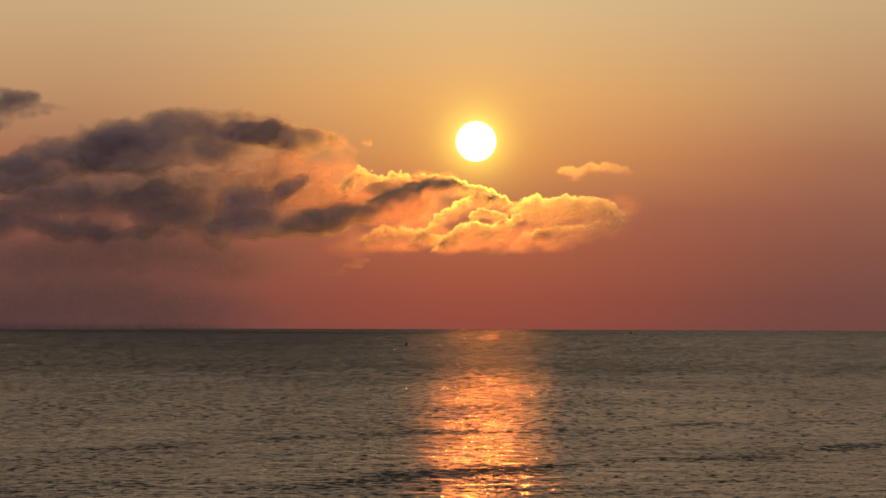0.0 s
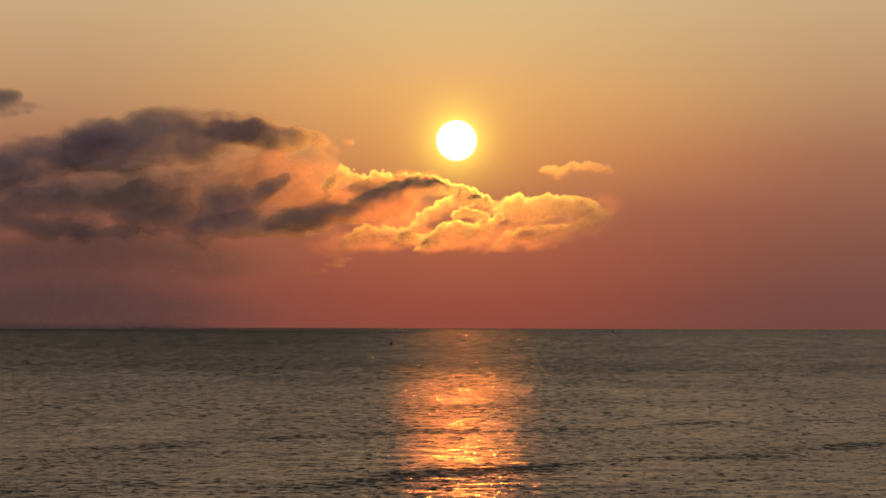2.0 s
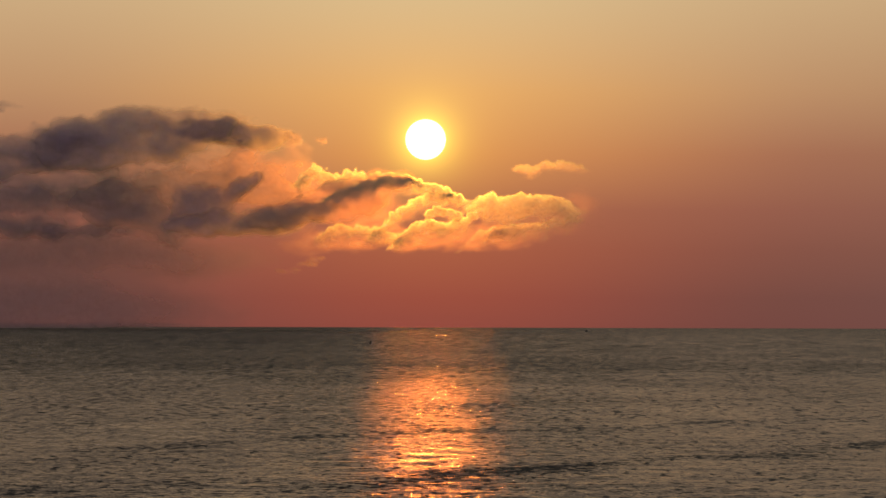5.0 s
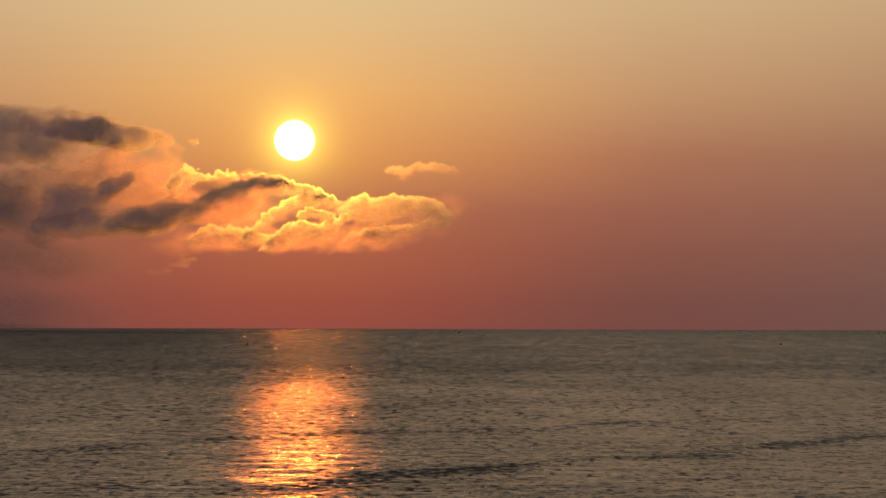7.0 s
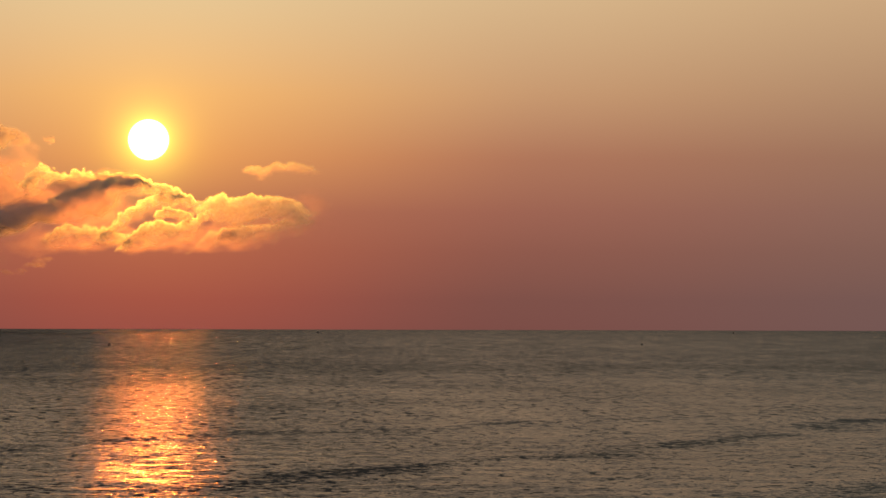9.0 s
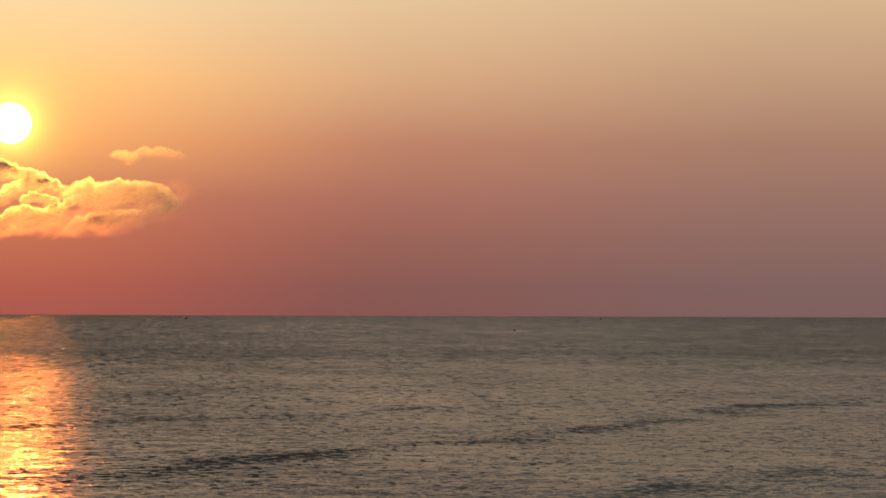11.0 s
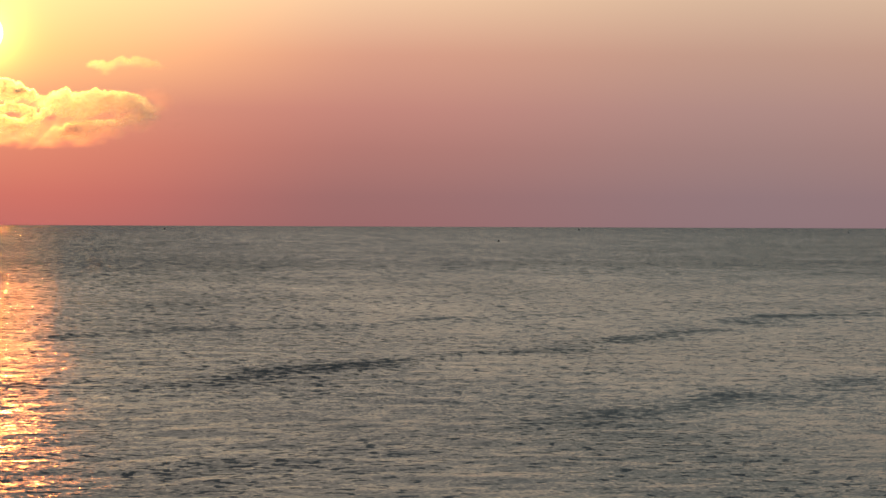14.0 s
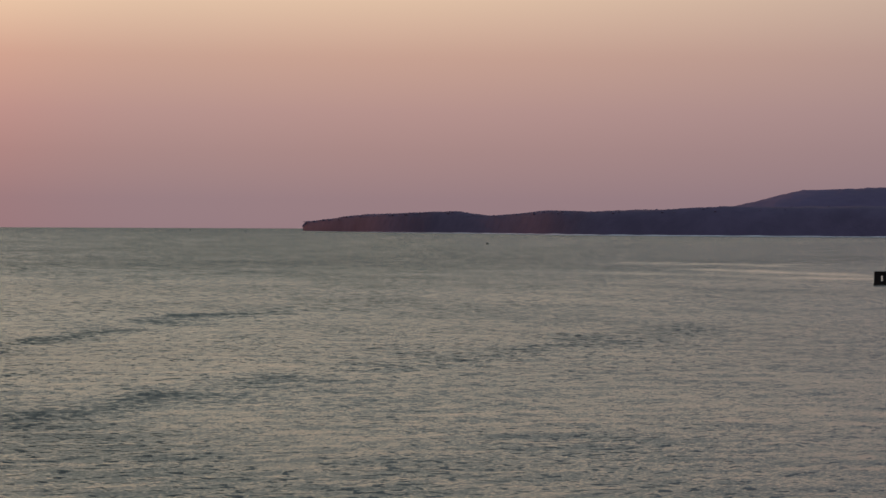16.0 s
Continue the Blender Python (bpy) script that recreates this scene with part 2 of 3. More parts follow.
def grid_faces(rows, cols):
    a = (np.arange(rows - 1)[:, None] * cols + np.arange(cols - 1)[None, :]).ravel()
    return np.stack([a, a + 1, a + cols + 1, a + cols], 1)


# ---- noise fields ----


def lattice_noise(x, y, seed):
    """Gradient noise of unit grain, about -1 to 1."""
    angle = np.random.default_rng(seed).random((256, 256)) * 2 * math.pi
    gx, gy = np.cos(angle), np.sin(angle)
    ix, iy = np.floor(x).astype(int), np.floor(y).astype(int)
    fx, fy = x - ix, y - iy
    sx, sy = fx * fx * fx * (fx * (fx * 6 - 15) + 10), fy * fy * fy * (fy * (fy * 6 - 15) + 10)

    def corner(i, j):
        a, b = (ix + i) % 256, (iy + j) % 256
        return gx[a, b] * (fx - i) + gy[a, b] * (fy - j)

    return 1.6 * ((corner(0, 0) * (1 - sx) + corner(1, 0) * sx) * (1 - sy) + (corner(0, 1) * (1 - sx) + corner(1, 1) * sx) * sy)


def fbm(x, y, seed, octaves=5, gain=0.5, billow=False):
    total, size = np.zeros_like(x), 1.0
    for k in range(octaves):
        v = lattice_noise(x * 2.03 ** k + 17.3 * k, y * 2.03 ** k + 5.7 * k, seed + k)
        total += size * ((np.abs(v) * 2 - 0.75) if billow else v)
        size *= gain
    return total


# ---- sea ----


# crests of the swells that run slantwise towards the shore, and how rough they are
SWELLS = (
    (((-90, 164), (-60, 177), (-34, 192), (-8, 206), (10, 233), (25, 251), (39, 268), (65, 306), (95, 344)), 1.25),
    (((-95, 214), (-70, 236), (-28, 272), (-1, 295), (18, 314), (55, 344)), 0.75),
    (((-40, 114), (-6, 142), (14, 164), (31, 184), (53, 206), (80, 228), (104, 246), (135, 282)), 0.85),
    (((-20, 90), (10, 110), (45, 136)), 0.6),
    (((-110, 292), (-60, 332), (0, 384), (60, 432)), 0.35),
)


def sea_chop(x, y):
    """How choppy the sea is: gusty patches, slanting bands of rougher swell and a few calm streaks near the cape."""
    wander = 9 * fbm(x / 34, y / 60, 71, 4)
    band = np.zeros_like(x)
    for swell, strength in SWELLS:
        px, py = np.array(swell, float).T
        off = y - np.interp(x, px, py) + wander
        ends = np.clip((x - px[0]) / 30 + 0.3, 0, 1) * np.clip((px[-1] - x) / 30 + 0.3, 0, 1)
        band += strength * ends * np.exp(-(off / np.where(off > 0, 5.0, 10.0)) ** 2)
    chop = 0.78 - 0.15 * np.clip((225 - y) / 70, 0, 1) + 0.14 * fbm(x / 34, y / 110, 31, 4)
    band = band * np.clip(0.75 + 0.8 * fbm(x / 16, y / 26, 91, 3), 0, 1.4) + 0.3 * fbm(x / 12, y / 30, 131, 3)
    chop += 0.60 * np.clip((y - 230) / 500, 0, 1)
    chop += 0.16 * np.clip((y - 560) / 250, 0, 1) + 0.2 * np.clip((y - 1200) / 2200, 0, 1)
    # dark gap in the far glitter, and shade under the dark banks, imitated by extra chop
    chop += 0.22 * np.exp(-((y - 710 + 20 * fbm(x / 60, y / 200, 44, 2)) / 70) ** 2)
    chop += 0.8 * np.clip((y - 450) / 1300, 0, 1) * np.clip((-x / np.maximum(y, 60) - 0.05) / 0.07, 0, 1)
    # sea brightened over a wedge of bearings by lowering the chop
    way = x / np.maximum(y, 60)
    chop *= 1 - 0.22 * np.clip((way + 0.02) / 0.1, 0, 1) * np.clip((0.34 - way) / 0.16, 0, 1)
    for cx, cy, rx, ry in ((374, 689, 12, 27), (335, 587, 10, 20), (388, 639, 12, 23), (333, 534, 13, 41), (282, 554, 9, 14), (303, 490, 15, 24), (395, 672, 34, 12)):
        streak = np.exp(-((x - cx) / rx) ** 2 - ((y - cy + 0.47 * (x - cx)) / ry + 0.5 * fbm(x / 14, y / 40, 61, 3)) ** 2)
        chop *= 1 - 0.75 * streak * np.clip(0.85 + 0.9 * fbm(x / 12, y / 26, 66, 3), 0, 1)
    return np.clip(chop, 0.15, 2.2), np.clip(band, -0.6, 1.4)


def sea_waves(x, y, spacing, chop):
    """Height of the sea at rest in one moment: many crossing wave trains."""
    rng = np.random.default_rng(5)
    z = np.zeros_like(x)
    for k in range(44):
        length = 1.4 * (11 / 1.4) ** (k / 43) * rng.uniform(0.93, 1.07)
        turn = radians(rng.normal(-10, 42))
        slope = 0.011 * rng.uniform(0.6, 1.2) * (6 / length) ** 0.3
        number = 2 * math.pi / length
        phase = number * (x * math.sin(turn) + y * math.cos(turn)) + rng.uniform(0, 6.28)
        keep = np.clip((length / spacing - 2.2) / 2.5, 0, 1)
        z += slope / number * keep * np.sin(phase)
    return z * chop


def build_sea():
    centre = Vector((-17.0, -30.0))
    rings = [0.0, 20, 40, 60, 80, 100, 120]
    r = 130.0
    while r < 5400:
        rings.append(r)
        r += max(0.45, 1.25 * r * r / 56000)
    rings = np.array(rings + [5600, 6500, 8000, 11000, 16000, 24000])
    fan = np.concatenate([np.linspace(-180, -17, 40)[:-1], np.linspace(-17, 40, 1350), np.linspace(40, 180, 36)[1:]])
    rr, aa = np.meshgrid(rings, np.radians(fan), indexing="ij")
    x, y = centre.x + rr * np.sin(aa), centre.y + rr * np.cos(aa)
    chop, band = sea_chop(x, y)
    z = sea_waves(x, y, np.gradient(rings)[:, None] + 0 * x, chop)
    z[:8] = 0.0
    ob = mesh_object("sea", np.stack([x, y, z], -1).reshape(-1, 3), grid_faces(*x.shape), SEA)
    for kind, values in (("chop", chop), ("swell", band)):
        attribute = ob.data.attributes.new(kind, "FLOAT", "POINT")
        attribute.data.foreach_set("value", values.ravel().astype(np.float32))
    return tagged(ob, "grey-olive rippled sea catching the low sun", "sea", kind="structure")


build_sea()

# ---- clouds ----
CLOUD_Y = 3600.0


def main_pieces(mask):
    """The connected pieces of a mask, without its crumbs."""
    label = np.where(mask, np.arange(mask.size).reshape(mask.shape) + 1, 0)
    while True:
        grown = label.copy()
        for axis in (0, 1):
            for step in (1, -1):
                grown = np.maximum(grown, np.roll(label, step, axis))
        grown[~mask] = 0
        # follow each piece's best label straight to its end
        grown[mask] = np.maximum(grown[mask], grown.ravel()[np.maximum(grown[mask] - 1, 0)])
        if (grown == label).all():
            break
        label = grown
    names, counts = np.unique(label[mask], return_counts=True)
    return np.isin(label, names[counts > 0.08 * counts.max()]) & mask


def cloud(label, lobes, mat, y=CLOUD_Y, depth=60.0, cell=2.2, rough=0.55, grain=70.0, dense=3.0, power=1.0, billow=True, seed=1, crest=1.0, tail=1.0, warp=1.0, parent=None, name="cloud"):
    """One cloud: a closed, billowed body round a field of soft lobes (x, z, half length, half height, tilt, weight)."""
    pts = np.array([(l[0] + s * l[2] * 1.5, l[1] + q * (l[3] * 1.6 + abs(math.sin(radians(l[4]))) * l[2])) for l in lobes for s in (-1, 1) for q in (-1, 1)])
    xs = np.arange(pts[:, 0].min(), pts[:, 0].max(), cell)
    zs = np.arange(max(-8, pts[:, 1].min()), pts[:, 1].max(), cell)
    x, z = np.meshgrid(xs, zs, indexing="ij")
    wx = x + warp * grain * 0.35 * fbm(x / grain, z / grain, seed + 50, 3)
    wz = z + warp * grain * 0.22 * fbm(x / grain, z / grain * 1.6, seed + 80, 3)
    total = np.zeros_like(x)
    for cx, cz, rx, rz, tilt, weight in lobes:
        c, s = math.cos(radians(tilt)), math.sin(radians(tilt))
        u, v = (wx - cx) * c + (wz - cz) * s, -(wx - cx) * s + (wz - cz) * c
        v = np.where(v > 0, v / crest, v / tail)  # crisp above, trailing off below
        total += np.exp(5 * np.clip(weight * (1 - (u / rx) ** 2 - (v / rz) ** 2), -2.5, 2))
    field = np.log(total + 1e-9) / 5
    even = field
    field = field + rough * fbm(x / grain * 1.3, z / grain * 2.2, seed, 5, 0.46, billow)
    field[[0, -1], :] = field[:, [0, -1]] = -1
    field[~main_pieces(field > 0)] = -1
    thick = np.clip(field, 0, None) ** power
    soft = np.minimum(1, thick / 0.25)
    bulge = depth * np.sqrt(thick) * (1 + (0.35 if billow else 0.12) * fbm(x / grain * 2, z / grain * 3, seed + 9, 4, 0.5, billow))
    cover = 1 - np.exp(-dense * thick)
    shade_inside = 0.3 * thick + 0.7 * np.clip(even + 0.08, 0, None)  # the mass, without its fine folds; paints rim glow and inner shade
    return cloud_body(label, x, y, z, bulge * soft, cover, shade_inside, thick > 0, mat, parent, name)


def cloud_body(label, x, y, z, bulge, cover, thick, live, mat, parent, name):
    """The closed body of a cloud from its half depth, cover and painted glow-and-shade mask on a grid."""
    front = np.stack([x, y - bulge, z], -1).reshape(-1, 3)
    rear = np.stack([x, y + 0.6 * bulge, z], -1).reshape(-1, 3)
    faces = grid_faces(*x.shape)
    live = live.ravel()
    faces = faces[live[faces].any(1)]
    used = np.unique(faces)
    index = np.full(live.size, -1)
    index[used] = np.arange(len(used))
    faces = index[faces]
    rim = ~live[used]
    mate = np.where(rim, np.arange(len(used)), len(used) + np.cumsum(~rim) - 1)
    verts = np.concatenate([front[used], rear[used][~rim]])
    ob = mesh_object(name, verts, np.concatenate([faces, mate[faces][:, ::-1]]), mat, parent)
    for kind, values in (("cover", cover), ("shade_mask", thick)):
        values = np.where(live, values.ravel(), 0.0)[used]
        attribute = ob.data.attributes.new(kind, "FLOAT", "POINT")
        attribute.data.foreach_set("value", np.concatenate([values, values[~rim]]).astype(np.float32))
    if parent:
        return tagged(ob, label)
    return tagged(ob, label, "cloud", group="clouds at dusk")


def eased_step(v):
    v = np.clip(v, 0, 1)
    return v * v * (3 - 2 * v)


def billow(label, ridge, mat, fade, rim=8.0, puff=5.0, grain=24.0, dense=0.9, y=CLOUD_Y, depth=24.0, slant=22.0, streak=0.6, seed=1, cell=1.5, ends=0.16, parent=None, name="cloud"):
    """A heaped sheet of cloud: a crisp, puffed upper edge along the ridge (x, z), drawn out below into slanting wisps
    that thin away.
    fade: how far down it reaches; rim: the depth of the edge that gets the painted glow."""
    p = np.array(ridge, float)
    reach = 2.2 * puff
    xs = np.arange(p[0, 0] - reach, p[-1, 0] + reach, cell)
    zs = np.arange(p[:, 1].min() - 1.7 * fade, p[:, 1].max() + reach, cell)
    x, z = np.meshgrid(xs, zs, indexing="ij")
    wx = x + 0.8 * puff * fbm(x / grain, z / grain, seed + 50, 3)
    wz = z + 0.5 * puff * fbm(x / grain, z / grain, seed + 80, 3)
    line = np.interp(np.arange(p[0, 0], p[-1, 0], 1.0), p[:, 0], p[:, 1])
    line = np.convolve(np.pad(line, 4, mode="edge"), np.ones(9) / 9, mode="valid")
    top = np.interp(wx, p[0, 0] + np.arange(len(line)), line)
    inside = np.minimum(wx - p[0, 0], p[-1, 0] - wx)
    below = top - wz + puff * (0.25 + fbm(x / grain, z / grain, seed, 3, 0.4, True)) + np.minimum(inside, 0) * 1.6
    c, q = math.cos(radians(slant)), math.sin(radians(slant))
    u, v = x * c + z * q, -x * q + z * c
    wisps = fbm(u / 46 + 0.4 * fbm(x / 30, z / 30, seed + 33, 2), v / 15, seed + 20, 4, 0.45)
    end = eased_step((inside / (p[-1, 0] - p[0, 0]) + 0.05 * wisps + 0.02) / ends)
    fall = eased_step(1.1 - below / (1.25 * fade * (0.25 + 0.75 * end)) + 0.22 * streak * wisps)
    cover = dense * (1 - np.exp(-np.clip(below, 0, None) / (0.22 * rim))) * np.clip(fall, 0, 1) ** 2.0 * end
    cover = cover * np.clip(1 + streak * 0.5 * wisps, 0.3, 1.1)
    live = (below > 0) & (cover > 0.015)
    live[[0, -1], :] = live[:, [0, -1]] = False
    folds = wisps + 0.5 * fbm(u / 26, v / 9, seed + 60, 3, 0.45)
    # painted tone: glowing edge, shaded below the ridge, streaked by the folds
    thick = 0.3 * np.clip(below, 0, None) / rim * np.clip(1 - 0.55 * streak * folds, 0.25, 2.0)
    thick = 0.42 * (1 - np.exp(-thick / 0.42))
    bulge = depth * np.sqrt(np.clip(below / fade, 0, 1) * np.clip(fall, 0, 1)) * (1 + 0.3 * fbm(x / grain * 1.5, z / grain * 2, seed + 9, 4, 0.5, True))
    return cloud_body(label, x, y, z, np.maximum(bulge, 0), cover, thick, live, mat, parent, name)


long_bank = tagged(new("cloud"), "long dark violet-grey cloud bank tapering towards the sun", "cloud", group="clouds at dusk")
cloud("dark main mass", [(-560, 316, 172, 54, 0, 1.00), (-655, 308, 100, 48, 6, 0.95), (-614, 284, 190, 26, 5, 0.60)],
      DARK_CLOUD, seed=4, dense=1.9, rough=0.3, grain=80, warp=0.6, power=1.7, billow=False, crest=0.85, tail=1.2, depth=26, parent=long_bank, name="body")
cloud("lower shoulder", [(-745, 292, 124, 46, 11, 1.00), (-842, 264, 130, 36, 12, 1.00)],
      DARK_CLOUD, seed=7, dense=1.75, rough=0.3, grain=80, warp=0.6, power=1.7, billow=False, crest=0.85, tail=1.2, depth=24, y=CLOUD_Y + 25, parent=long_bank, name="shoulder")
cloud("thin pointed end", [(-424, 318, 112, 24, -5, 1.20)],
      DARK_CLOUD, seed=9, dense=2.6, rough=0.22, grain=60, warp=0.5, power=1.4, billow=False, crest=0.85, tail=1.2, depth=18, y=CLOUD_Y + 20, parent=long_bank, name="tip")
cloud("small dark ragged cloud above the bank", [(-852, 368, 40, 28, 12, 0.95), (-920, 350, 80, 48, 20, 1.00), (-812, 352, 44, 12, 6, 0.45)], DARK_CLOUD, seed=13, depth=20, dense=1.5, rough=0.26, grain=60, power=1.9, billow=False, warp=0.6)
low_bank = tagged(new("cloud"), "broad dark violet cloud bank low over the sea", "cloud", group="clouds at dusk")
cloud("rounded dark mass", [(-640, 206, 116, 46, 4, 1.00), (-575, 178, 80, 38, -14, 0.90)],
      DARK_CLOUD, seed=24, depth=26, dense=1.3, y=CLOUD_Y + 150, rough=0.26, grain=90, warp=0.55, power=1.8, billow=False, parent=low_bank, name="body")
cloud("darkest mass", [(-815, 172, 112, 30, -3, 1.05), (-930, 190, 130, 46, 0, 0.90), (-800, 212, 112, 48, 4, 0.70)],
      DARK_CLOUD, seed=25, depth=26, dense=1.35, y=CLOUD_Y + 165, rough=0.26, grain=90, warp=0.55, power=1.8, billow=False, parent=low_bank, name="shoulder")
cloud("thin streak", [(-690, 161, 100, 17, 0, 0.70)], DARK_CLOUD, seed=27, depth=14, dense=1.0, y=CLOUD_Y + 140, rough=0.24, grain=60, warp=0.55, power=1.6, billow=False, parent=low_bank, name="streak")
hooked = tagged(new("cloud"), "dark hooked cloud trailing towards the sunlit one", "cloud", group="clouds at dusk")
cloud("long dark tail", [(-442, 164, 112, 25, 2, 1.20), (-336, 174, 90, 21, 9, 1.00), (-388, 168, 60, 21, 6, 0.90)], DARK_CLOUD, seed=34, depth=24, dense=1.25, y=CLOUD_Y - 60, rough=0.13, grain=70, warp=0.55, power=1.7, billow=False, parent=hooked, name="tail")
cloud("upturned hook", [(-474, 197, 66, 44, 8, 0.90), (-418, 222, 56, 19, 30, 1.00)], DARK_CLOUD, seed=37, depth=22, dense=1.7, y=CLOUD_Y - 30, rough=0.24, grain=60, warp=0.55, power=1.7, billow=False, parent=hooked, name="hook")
golden = tagged(new("cloud"), "golden sunlit cloud with a glowing crest and dark core", "cloud", group="clouds at dusk")
billow("golden hump of cloud behind the crest", [(-340, 236), (-325, 254), (-308, 269), (-285, 264), (-266, 254), (-246, 260), (-221, 262), (-211, 250)], GOLD_CLOUD, 40, rim=20, puff=6, grain=20, dense=0.85, y=CLOUD_Y + 90, seed=73, parent=golden, name="hump")
billow("golden hump of cloud behind the crest", [(-212, 250), (-199, 259), (-186, 252)], GOLD_CLOUD, 14, rim=12, puff=3, grain=12, dense=0.6, y=CLOUD_Y + 60, seed=78, parent=golden, name="hump")
billow("bright billowed crest", [(-304, 200), (-266, 223), (-231, 239), (-206, 246), (-177, 249), (-152, 252), (-127, 243), (-107, 236), (-83, 230), (-63, 219), (-46, 208)],
       LIT_CLOUD, 34, rim=12, puff=4.5, grain=22, dense=0.97, y=CLOUD_Y + 30, seed=43, ends=0.08, parent=golden, name="crest")
billow("golden fold with a puffed edge", [(-214, 150), (-177, 180), (-147, 205), (-122, 220), (-98, 223), (-74, 214)], LIT_CLOUD, 32, rim=16, puff=5, grain=20, dense=0.6, y=CLOUD_Y, seed=83, slant=35, parent=golden, name="fold")
# painted shade: a darker body laid in front of the crest and folds
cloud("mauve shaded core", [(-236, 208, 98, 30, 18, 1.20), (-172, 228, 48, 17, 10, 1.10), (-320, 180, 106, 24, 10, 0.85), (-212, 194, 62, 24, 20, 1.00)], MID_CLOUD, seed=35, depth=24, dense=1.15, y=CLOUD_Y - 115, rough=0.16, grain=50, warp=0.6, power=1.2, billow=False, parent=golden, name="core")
billow("golden fold with a puffed edge", [(-68, 197), (-48, 208), (-28, 218), (-13, 220), (1, 215), (26, 219), (51, 221), (80, 218), (100, 212), (118, 203), (150, 190)],
       LIT_CLOUD, 62, rim=20, puff=4.5, grain=22, dense=0.72, y=CLOUD_Y + 20, seed=93, ends=0.24, parent=golden, name="fold")
billow("salmon fold", [(-296, 146), (-280, 158), (-261, 168), (-226, 167), (-191, 166), (-150, 146)], GOLD_CLOUD, 30, rim=14, puff=5, grain=24, dense=0.6, y=CLOUD_Y - 20, seed=97, slant=12, parent=golden, name="fold")
billow("golden fold with a puffed edge", [(-174, 136), (-152, 157), (-132, 170), (-107, 175), (-78, 171), (-48, 183), (-24, 197)], LIT_CLOUD, 34, rim=13, puff=4, grain=18, dense=0.8, y=CLOUD_Y - 40, seed=88, parent=golden, name="fold")
billow("golden fold with a puffed edge", [(-120, 182), (-107, 192), (-95, 196), (-83, 191), (-56, 184)], LIT_CLOUD, 20, rim=7, puff=3, grain=12, dense=0.8, y=CLOUD_Y - 60, seed=99, parent=golden, name="fold")
billow("golden fold with a puffed edge", [(-66, 128), (-43, 147), (-13, 161), (21, 166), (56, 169), (90, 174), (120, 164)], LIT_CLOUD, 30, rim=10, puff=4, grain=20, dense=0.5, y=CLOUD_Y - 70, seed=104, ends=0.35, parent=golden, name="fold")
cloud("salmon mist", [(-192, 176, 58, 24, 28, 0.70), (-256, 140, 106, 26, 4, 0.85), (-128, 141, 112, 26, 0, 0.85), (0, 150, 116, 29, 6, 0.85), (112, 182, 60, 38, 0, 0.60)], SALMON_CLOUD, seed=95, dense=0.55, depth=24, rough=0.2, billow=False, grain=50, y=CLOUD_Y - 135, power=2.2, parent=golden, name="lower_mist")
# patch of darker mist laid over a fold as its shade
cloud("mauve shade laid over a fold", [(-11, 148, 34, 10, 14, 0.80)], MID_CLOUD, seed=113, dense=0.4, rough=0.25, grain=22, y=CLOUD_Y - 120, power=1.3, billow=False, parent=golden, name="fold_shade")
cloud("round golden scrap of cloud at the end of the bank", [(-334, 303, 24, 16, 0, 0.60)], GOLD_CLOUD, seed=74, dense=0.7, rough=0.15, grain=26, billow=False, power=1.4)
cloud("tiny golden puff of cloud", [(-284, 301, 8, 6, 0, 0.50)], GOLD_CLOUD, seed=76, dense=0.4, rough=0.2, grain=16, cell=1.2)
billow("small golden wisp of cloud beside the sun", [(14, 260), (36, 267), (51, 262), (75, 271), (100, 270), (125, 266), (148, 255)], GOLD_CLOUD, 20, rim=18, puff=3, grain=20, dense=0.34, seed=53, slant=6, ends=0.22, cell=1.2)
cloud("pale salmon veil of cloud between the banks", [(-452, 256, 160, 54, 6, 0.70), (-376, 228, 80, 40, 0, 0.75), (-530, 236, 189, 50, 4, 0.55), (-368, 222, 80, 56, 0, 0.55), (-700, 236, 190, 34, 6, 0.45)], SALMON_CLOUD, seed=63, dense=2.2, y=CLOUD_Y + 250, rough=0.2, grain=80, power=2.2, billow=False)
cloud("faint salmon streak of cloud low over the sea", [(-300, 108, 30, 6, 14, 0.40)], GOLD_CLOUD, seed=103, dense=0.6, rough=0.22, grain=24)
cloud("faint salmon streak of cloud low over the sea", [(-338, 94, 24, 5, 10, 0.30)], GOLD_CLOUD, seed=110, dense=0.5, rough=0.22, grain=24)
# veil added to darken the low sky at the left
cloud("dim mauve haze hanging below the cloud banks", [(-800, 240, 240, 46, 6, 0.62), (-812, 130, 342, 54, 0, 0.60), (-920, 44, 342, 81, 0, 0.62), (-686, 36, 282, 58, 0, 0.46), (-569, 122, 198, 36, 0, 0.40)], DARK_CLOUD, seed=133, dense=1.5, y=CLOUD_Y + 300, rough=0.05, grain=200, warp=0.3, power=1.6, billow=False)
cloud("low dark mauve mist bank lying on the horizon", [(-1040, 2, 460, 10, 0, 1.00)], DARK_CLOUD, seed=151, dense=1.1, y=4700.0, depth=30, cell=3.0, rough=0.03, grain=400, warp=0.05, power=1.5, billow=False)

